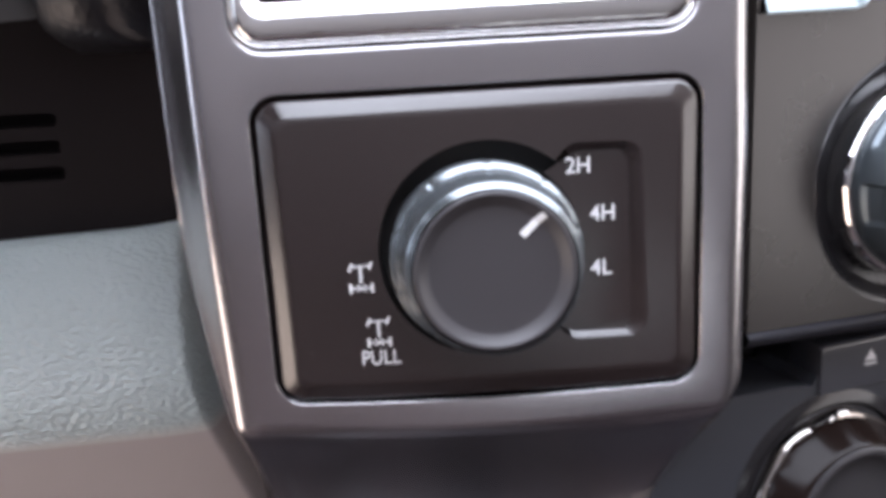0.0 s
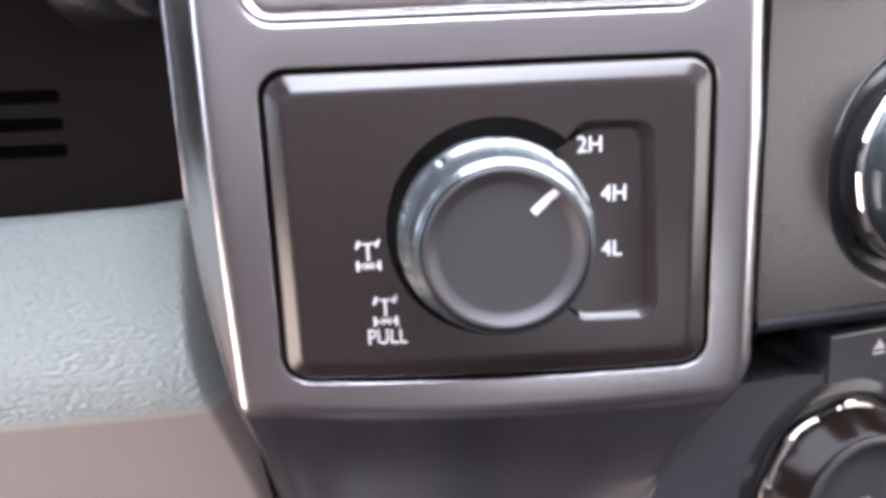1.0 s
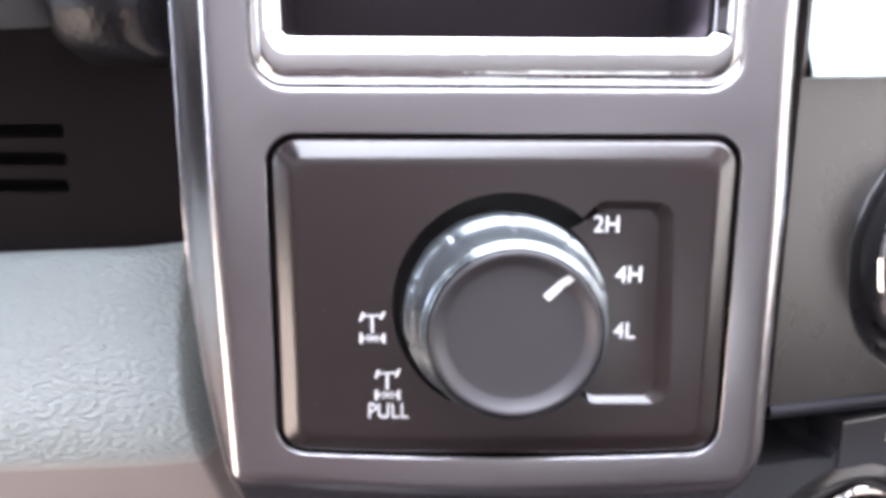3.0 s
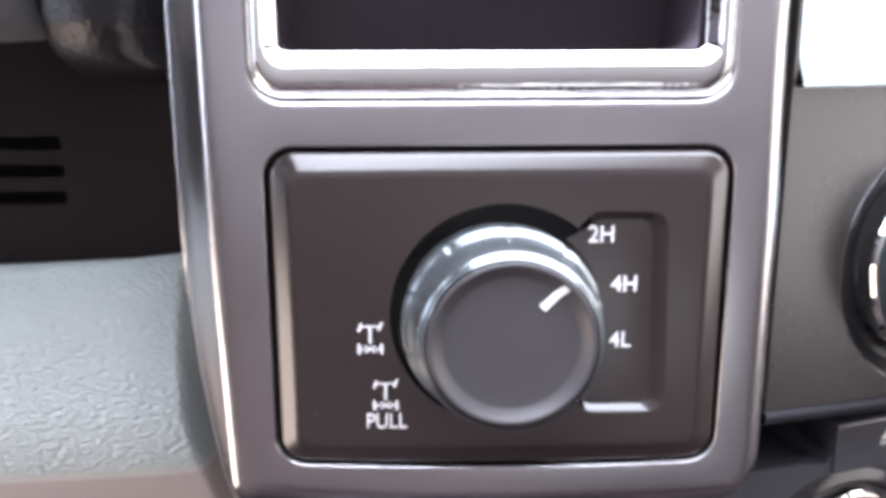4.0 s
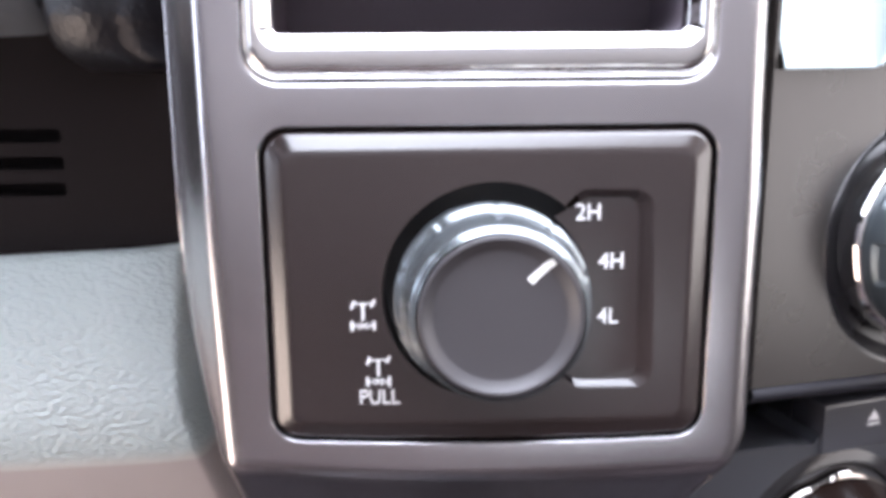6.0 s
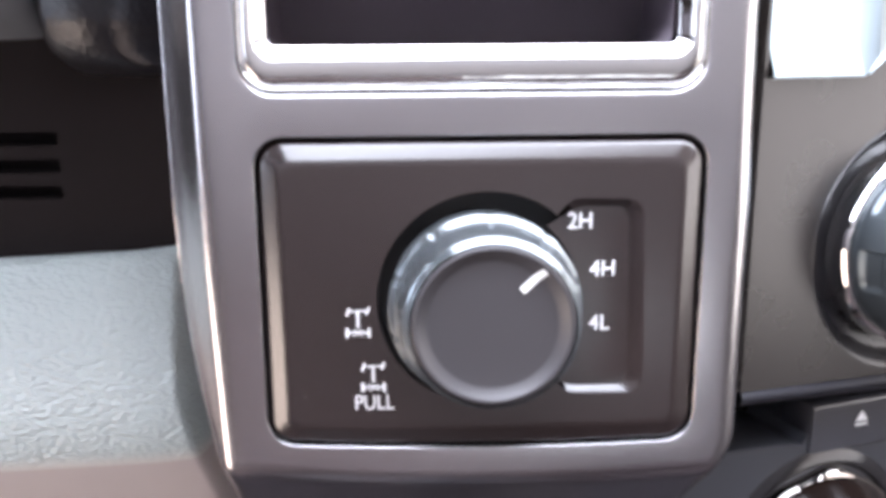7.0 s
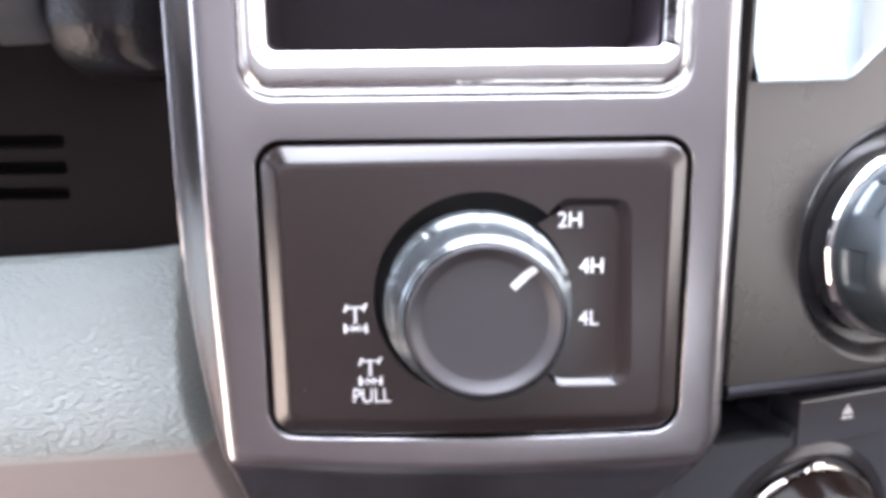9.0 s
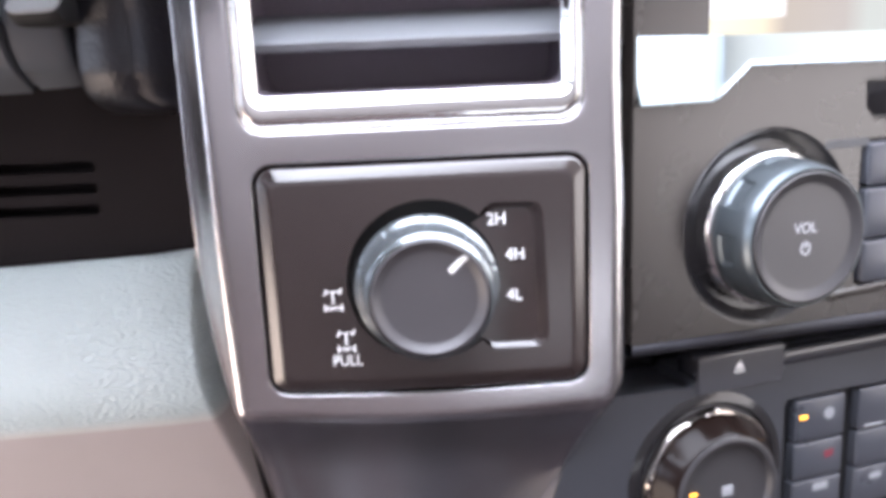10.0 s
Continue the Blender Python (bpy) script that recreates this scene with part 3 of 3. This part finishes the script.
rings(bm, [[(VX + r * math.cos(2 * math.pi * i / 72), y, VZ + r * math.sin(2 * math.pi * i / 72)) for i in range(72)] for r, y in ((3.45, 0.0), (3.42, 0.006), (3.37, 0.025), (3.31, 0.075), (3.05, 0.42), (2.99, 0.46), (2.90, 0.48), (2.5, 0.48))], cap_last=True)
part("knob_dish", bm, DISH, radio)
def panels(a, k):
    """Eight shallow hollows with sloping ends round the grip."""
    if not 4 <= k <= 12:
        return 0.0
    u = (a - radians(188 - 22.5)) * 8 / (2 * math.pi) % 1.0
    side = min(1.0, max(0.0, (0.27 - abs(u - 0.5)) / 0.025))
    ends = min(1.0, (k - 4) / 1.5, (12 - k) / 1.5)
    return -0.085 * side * ends


bm = bm_()
lathe(bm, [(2.45, 0.4), (2.47, -0.25), (2.50, -0.38), (2.525, -0.46), (2.52, -0.56), (2.515, -0.64), (2.51, -0.70), (2.50, -0.80), (2.485, -0.92), (2.47, -1.04), (2.455, -1.16), (2.445, -1.23), (2.435, -1.30), (2.41, -1.48), (2.385, -1.62), (2.355, -1.72), (2.31, -1.81), (2.275, -1.87), (2.26, -1.93), (2.235, -1.93), (2.23, -1.75)], 240, (VX, VZ), wave=panels, cap=False)
vol = part("volume_knob", bm, VGRIP, radio, "dark grey ribbed volume knob", smooth=35)
bm = bm_()
lathe(bm, [(2.45, 0.5), (2.64, 0.45), (2.70, 0.20), (2.69, -0.08), (2.675, -0.18), (2.635, -0.25), (2.58, -0.295), (2.52, -0.31), (2.46, -0.28)], 40, (VX, VZ), wave=lambda a, k: 0.025 * math.cos(8 * a + 1.5) if k > 2 else 0.0, cap=False)
part("chrome_ring", bm, CHROME, vol, "polished chrome ring", smooth=12)
bm = bm_()
lathe(bm, [(2.23, -1.70), (2.15, -1.70), (2.15, -1.96), (2.14, -2.00), (2.11, -2.015), (2.05, -1.99), (1.83, -1.86), (1.77, -1.84), (1.70, -1.835), (1.0, -1.84), (0.3, -1.84)], 96, (VX, VZ))
part("knob_face", bm, DIAL, vol, smooth=50)
lettering("volume_label", "VOL", VX - 0.08, VZ + 0.30, -1.844, 0.36, PRINT, vol, 0.95, "pale printed letters", 0.005)
bm = bm_()
o = [(VX - 0.05 + 0.17 * math.sin(2 * math.pi * i / 24), VZ - 0.36 + 0.20 * math.cos(2 * math.pi * i / 24)) for i in range(2, 23)]
for p, q in zip(o, o[1:]):
    bar(bm, p, q, 0.07, -1.852, -1.83)
bar(bm, (VX - 0.05, VZ - 0.34), (VX - 0.05, VZ - 0.12), 0.07, -1.855, -1.83)
part("power_icon", bm, PRINT, vol, "pale printed power symbol", smooth=0)
for z0, z1 in ((1.66, 3.24), (-0.26, 1.60), (-1.92, -0.32)):
    bm = bm_()
    block(bm, 9.18, 12.4, -0.12, 0.5, z0, z1, 0.14)
    part("preset_button", bm, BUTTON, radio)
bm = bm_()
pane = [(9.50, 4.12), (14.4, 4.05), (14.4, 5.28), (9.12, 5.36), (9.09, 5.33), (9.12, 4.50)]
rings(bm, [flat(pane, 0.5), flat(pane, 0.22), flat([(x + 0.05 * (1 if x < 12 else -1), z + 0.05 * (1 if z < 4.7 else -1)) for x, z in pane], 0.17)], cap_last=True)
part("clock_window", bm, GLOSS, radio)
# Silver trim that runs under the screen and drops down beside it.
bm = bm_()
rows = []
for x, low, high, y1, z1, y2 in ((-0.14, 5.00, 7.13, -0.20, 0.03, 0.62), (2.55, 5.02, 7.10, -0.20, 0.03, 0.62), (2.76, 5.09, 7.09, -0.16, 0.10, 0.40), (3.05, 5.34, 7.08, -0.12, 0.14, -0.02),
                                 (4.00, 6.12, 7.07, -0.10, 0.13, -0.22), (10, 6.06, 7.04, -0.10, 0.13, -0.22), (22, 5.9, 6.95, -0.10, 0.13, -0.22)):
    rows.append([(x, 1.0, low), (x, -0.02, low), (x, -0.20, low), (x + (0.05 if x < 0 else 0), y1, low + z1), (x + (0.10 if x < 0 else 0), y2, high), (x, 1.5, high)])
rings(bm, rows, closed=False)
part("silver_trim", bm, SILVER, radio, "bright satin silver trim", smooth=20)
bm = bm_()
sheet(bm, [[(-0.3, 6.9), (2.96, 6.9), (2.96, 16), (-0.3, 16)]], 0.66)
part("screen_surround", bm, RADIO, radio, smooth=0)
screen_mat = bpy.data.materials.new("lit_display")
screen_mat.use_nodes = True
sn, sl = screen_mat.node_tree.nodes, screen_mat.node_tree.links
sp = sn["Principled BSDF"]
sc = sn.new("ShaderNodeTexCoord")
sx = sn.new("ShaderNodeSeparateXYZ")
sl.new(sc.outputs["Object"], sx.inputs["Vector"])
sr = sn.new("ShaderNodeValToRGB")
ramp = sr.color_ramp
for at, tint in ((0.30, (1.0, 0.93, 0.62)), (0.50, (0.85, 0.72, 0.45)), (0.60, (0.38, 0.32, 0.23)), (0.85, (0.36, 0.32, 0.26)), (0.95, (0.42, 0.47, 0.40))):
    stop = ramp.elements.new(at)
    stop.color = (*tint, 1)
ramp.elements.remove(ramp.elements[0])
ramp.elements.remove(ramp.elements[-1])
scaled = sn.new("ShaderNodeMath")
scaled.operation = "MULTIPLY"
scaled.inputs[1].default_value = 10.0
sl.new(sx.outputs["X"], scaled.inputs[0])
sl.new(scaled.outputs["Value"], sr.inputs["Fac"])
# A bright window in the picture, over its left upper part.
up = sn.new("ShaderNodeMapRange")
up.inputs["From Min"].default_value, up.inputs["From Max"].default_value = 0.0758, 0.0772
sl.new(sx.outputs["Z"], up.inputs["Value"])
aside = sn.new("ShaderNodeMapRange")
aside.inputs["From Min"].default_value, aside.inputs["From Max"].default_value = 0.061, 0.058
sl.new(sx.outputs["X"], aside.inputs["Value"])
pane = sn.new("ShaderNodeMath")
pane.operation = "MULTIPLY"
sl.new(up.outputs["Result"], pane.inputs[0])
sl.new(aside.outputs["Result"], pane.inputs[1])
lit = sn.new("ShaderNodeMix")
lit.data_type = "RGBA"
lit.inputs["B"].default_value = (1.25, 1.22, 1.15, 1)
sl.new(pane.outputs["Value"], lit.inputs["Factor"])
sl.new(sr.outputs["Color"], lit.inputs["A"])
sl.new(lit.outputs["Result"], sp.inputs["Emission Color"])
sp.inputs["Base Color"].default_value = (0.02, 0.02, 0.02, 1)
sp.inputs["Emission Strength"].default_value = 0.6
sp.inputs["Roughness"].default_value = 0.12
bm = bm_()
sheet(bm, [[(2.98, 6.9), (22, 6.8), (22, 16), (2.98, 16)]], 0.70)
part("display", bm, screen_mat, radio, "lit display showing a blurred bright picture", smooth=0)

# ---- climate panel ----
climate = thing("climate_panel", RBASE, "dark grey climate control panel with rotary knob and keys", "climate panel")
D = 1.2
CX, CZ = 3.75, -9.05
bm = bm_()
plate = [(-4.4, -26), (22, -26), (22, -5.1), (7.0, -5.15), (3.22, -5.15), (3.0, -5.42), (2.2, -5.30), (-1.3, -5.20), (-2.4, -8.0), (-3.0, -9.5), (-4.4, -12.9)]
kw = rr(7.22, 18, -13.0, -6.60, 0.3, 5)
sheet(bm, [plate, kw], D)
rings(bm, [flat(plate, D), flat(plate, D + 2.5)])
part("faceplate", bm, LOWER, climate, smooth=30)
bm = bm_()
rings(bm, [flat(kw, D), flat(kw, D + 0.5)], cap_last=True)
part("key_recess", bm, WELL, climate, smooth=30)
bm = bm_()
rings(bm, [[(-0.9, y, z), (22, y, z)] for y, z in ((D + 1.9, -2.9), (D + 2.6, -4.2), (D + 2.6, -6.0))], closed=False)
part("disc_slot", bm, GLOSS, climate, smooth=0)
bm = bm_()
rings(bm, [[(7.05, y, z), (22, y, z + 0.06)] for y, z in ((D + 0.9, -4.50), (D + 0.06, -4.53), (D + 0.03, -4.55), (D - 0.07, -4.65), (D - 0.09, -4.70), (D - 0.05, -5.02), (D + 0.02, -5.16), (D + 0.1, -5.2))], closed=False)
part("slot_lip", bm, EDGE, climate)
bm = bm_()
o = [(3.22, -5.7), (6.98, -5.7), (6.98, -4.22), (6.86, -4.16), (3.32, -4.16), (3.22, -4.24)]
low = lambda e: [(x, z - e if z > -5 else z) for x, z in o]
rings(bm, [flat(low(0), D + 1.2), flat(low(0), D + 0.02), flat(low(0.02), D - 0.01), flat(low(0.11), D - 0.10), flat(low(0.14), D - 0.11), flat(low(0.2), D - 0.11)], cap_last=True)
part("eject_button", bm, EDGE, climate)
bm = bm_()
rings(bm, [[(5.0 + a, D + y, -4.86 + b) for a, b in ((-0.22, -0.05), (0.22, -0.05), (0.0, 0.27))] for y in (-0.08, -0.112)], cap_first=True, cap_last=True)
bar(bm, (4.78, -5.02), (5.22, -5.02), 0.07, D - 0.112, D - 0.08)
part("eject_icon", bm, WHITE, climate, "white printed eject symbol", smooth=0)
bm = bm_()
lathe(bm, [(3.36, D - 0.003), (3.25, D - 0.05), (3.12, D - 0.10), (3.02, D - 0.13), (2.95, D - 0.13), (2.88, D - 0.06), (2.84, D + 0.3)], 96, (CX, CZ), cap=False)
part("knob_collar", bm, GLOSS, climate, "gloss black collar round the knob")


def flutes(a, k):
    return 0.05 * math.cos(8 * a + 0.9) if 1 <= k <= 4 else 0.0


bm = bm_()
lathe(bm, [(2.70, D + 0.2), (2.66, D - 0.40), (2.63, D - 0.48), (2.53, D - 0.64), (2.43, D - 0.81), (2.33, D - 0.98), (2.23, D - 1.14), (2.17, D - 1.23), (2.12, D - 1.27)], 176, (CX, CZ), cap=False)
temp = part("temperature_knob", bm, SMOKE, climate, "smoked brown gloss rotary knob", smooth=60)
bm = bm_()
lathe(bm, [(2.72, D + 0.2), (2.78, D - 0.10), (2.79, D - 0.22), (2.76, D - 0.31), (2.71, D - 0.37), (2.66, D - 0.40)], 198, (CX, CZ), wave=flutes, cap=False)
part("chrome_ring", bm, RING, temp, "dark chrome ring", smooth=15)
bm = bm_()
lathe(bm, [(2.12, D - 1.2), (2.12, D - 1.33), (2.08, D - 1.37), (2.00, D - 1.38), (1.90, D - 1.36), (1.84, D - 1.28), (1.80, D - 1.16), (1.72, D - 1.12), (1.0, D - 1.10), (0.3, D - 1.10)], 96, (CX, CZ))
face = part("knob_face", bm, DIAL, temp)
bm = bm_()
block(bm, CX - 1.50, CX - 1.18, D - 1.125, D - 1.09, CZ - 0.02, CZ + 0.12, 0.03)
part("indicator", bm, AMBER, face, "lit amber indicator")
bm = bm_()
block(bm, CX - 0.12, CX + 0.36, D - 1.125, D - 1.09, CZ - 0.30, CZ + 0.12, 0.03)
part("knob_symbol", bm, PALE, face, "pale printed symbol")
for z0, z1 in ((-8.55, -6.80), (-10.2, -8.63), (-11.9, -10.28)):
    for x0, x1 in ((7.80, 10.22), (10.90, 13.5), (14.2, 16.8)):
        bm = bm_()
        block(bm, x0, x1, D + 0.02, D + 0.5, z0, z1, 0.10)
        part("key", bm, BUTTON, climate)
bm = bm_()
block(bm, 8.00, 8.36, D - 0.01, D + 0.1, -7.58, -7.42, 0.04)
part("indicator", bm, AMBER, climate, "lit amber indicator")
bm = bm_()
lathe(bm, [(0.25, D + 0.1), (0.25, D + 0.005)], 20, (9.42, -7.52))
part("key_symbol", bm, PALE, climate, "pale printed round symbol")
bm = bm_()
bar(bm, (9.30, -9.28), (9.72, -9.22), 0.30, D + 0.005, D + 0.1)
part("key_symbol", bm, RED, climate, "red printed symbol")
for x0, x1, z, w in ((8.82, 9.55, -10.62, 0.30), (11.25, 12.2, -8.42, 0.14), (11.7, 12.3, -10.72, 0.26)):
    bm = bm_()
    bar(bm, (x0, z), (x1, z), w, D + 0.005, D + 0.1)
    part("key_symbol", bm, PALE, climate, "pale printed symbol")

# ---- lower dash ----
dash = tagged(thing("dashboard_panel", BASE, "", ""), "dark brown dash panel with three vent slots", "dashboard", kind="structure")
bm = bm_()
slots = [rr(-18.4, -13.10, z - 0.22, z + 0.22, 0.12, 4) for z in (3.12, 2.24, 1.38)]
sheet(bm, [[(-45, -30), (-7.0, -30), (-7.0, 16), (-45, 16)]] + slots, 9.0)
for s in slots:
    rings(bm, [flat(s, 9.0), flat(s, 10.2)], cap_last=True)
part("slotted_panel", bm, DASH, dash, smooth=30)

pad = tagged(thing("knee_pad", BASE, "", ""), "pale grey grained leather knee pad on the lower dash", "dash pad")
bm = bm_()
def pad_rows(prof):
    """The pad runs along the dash and rounds off into its end beside the bezel."""
    rows = []
    for k in range(161):
        u = 1 - (1 - k / 160) ** 1.7
        row = []
        for y, z in prof:
            end = -8.86 + 0.010 * min(5.0, max(0.0, -z)) ** 2 + 0.22 * max(0.0, -5.0 - z)
            x = -42 + (42 + end) * u
            e = max(0.0, 1.0 - (end - x) / 0.65)
            row.append((x, y + (0.25 + 0.75 * min(1.0, max(0.0, (z + 4.4) / 3.5))) * max(0.0, 1.0 - (end - x) / 2.3) ** 1.6 + 4.5 * e ** 2.0, z + 0.04 * (x + 9.6)))
        rows.append(row)
    return rows


rings(bm, pad_rows([(9.2, -0.60), (8.35, -0.42), (8.10, -0.46), (7.85, -0.70), (7.40, -1.4), (6.95, -2.4), (6.55, -3.6), (6.32, -4.7), (6.24, -5.4), (6.26, -6.0), (6.33, -6.45), (6.43, -6.80), (6.51, -7.02)]), closed=False)
part("cushion", bm, LEATHER, pad, smooth=80)
# The pad's surface goes on here, tinted taupe for the warm light.
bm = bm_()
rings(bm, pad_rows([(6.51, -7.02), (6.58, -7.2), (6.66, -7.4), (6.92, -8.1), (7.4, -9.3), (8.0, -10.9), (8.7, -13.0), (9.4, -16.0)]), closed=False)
part("lower_roll", bm, TAUPE, pad, "lower roll of the pad, warm light tinted in", smooth=80)

column = tagged(thing("steering_column_cover", BASE, "", ""), "pebbled black plastic steering column cover", "column cover")
bm = bm_()
rows = []
for dz, dy in ((0, 2.6), (0.1, 2.0), (0.25, 1.5), (0.5, 1.12), (0.8, 0.86), (1.1, 0.68), (1.35, 0.54), (1.5, 0.46), (1.62, 0.415), (1.76, 0.39), (2.0, 0.38), (2.6, 0.40), (3.2, 0.43), (3.6, 0.41), (4.2, 0.25), (5.0, 0.0), (10, 0.0)):
    rows.append([(x + max(0, 0.9 - dz) * 0.8, y + dy, 5.05 + dz) for x, y in ((-12.72, 9.5), (-12.70, 7.4), (-12.64, 7.1), (-12.5, 6.99), (-12.1, 6.84), (-11.5, 6.64), (-11.0, 6.56), (-10.6, 6.63), (-10.25, 6.85), (-9.95, 7.2), (-9.65, 7.66), (-9.2, 8.4), (-8.6, 9.5))])
rings(bm, rows, closed=False)
part("right_shell", bm, COLUMN, column, smooth=60)
bm = bm_()
rows = []
for dz, dy in ((0, 3.2), (0.4, 2.4), (0.8, 1.65), (1.1, 1.15), (1.35, 0.80), (1.6, 0.55), (1.9, 0.35), (2.3, 0.18), (2.7, 0.08), (3.1, 0.0)):
    rows.append([(x, y + dy, 5.7 + dz) for x, y in ((-12.86, 9.5), (-12.88, 7.3), (-13.0, 7.05), (-13.4, 6.9), (-14.75, 6.8), (-14.85, 7.1), (-14.95, 7.1), (-15.05, 6.6), (-30, 6.0))])
rows.append([(x, y + 1.5, z + 3.0) for x, y, z in rows[-1]])
rings(bm, rows, closed=False)
part("left_shell", bm, SHELL, column, "smooth dark grey shell", smooth=60)
ends = ((-13.95, 8.55), (-13.85, 8.45), (-13.6, 8.40), (-12.7, 8.42), (-12.35, 8.46), (-12.2, 8.58))
# Lever light painted in: black for the shaded underside, pale for the top.
bm = bm_()
rings(bm, [[(x, y, z) for y, z in ((7.4, h + 0.02), (5.9, h), (5.6, h + 0.06), (5.34, h + 0.34), (5.30, h + 0.46), (6.0, h + 0.9), (7.4, h + 1.7))] for x, h in ends], cap_first=True, cap_last=True)
boss = part("lever_shaded_base", bm, WELL, column, "lever boss, its shaded underside in black")
bm = bm_()
rings(bm, [[(x, y, z) for y, z in ((5.36, h + 0.40), (5.24, h + 0.45), (5.24, h + 0.52), (5.36, h + 0.62), (6.2, h + 1.22), (7.4, h + 1.95), (7.4, h + 1.6), (6.1, h + 0.9))] for x, h in ends], cap_first=True, cap_last=True)
part("lever_lit_top", bm, LEVER, boss, "lever top, its lit side in pale grey")

# ---- dust ----
flecks = random.Random(4)
bm = bm_()
spots = [(-3.4, 2.32), (-4.0, -0.03), (-1.2, 3.02), (-3.7, 1.2), (1.1, 2.95), (4.1, 0.4), (-1.9, -2.75), (3.2, -2.75), (-0.6, -3.0), (-4.2, -2.2), (4.25, 2.7), (0.4, 3.05)]
for x, z in spots:
    r = flecks.uniform(0.006, 0.014)
    turn = flecks.uniform(0, 6.28)
    pts = [(x + r * flecks.uniform(0.6, 1.3) * math.cos(turn + a), z + r * flecks.uniform(0.6, 1.3) * math.sin(turn + a)) for a in (0, 1.3, 2.5, 3.9, 5.1)]
    rings(bm, [flat(pts, 0.002), flat(pts, -0.006)], cap_last=True)
tagged(part("dust", bm, PALE, switch, smooth=0), "pale dust flecks", kind="stuff")
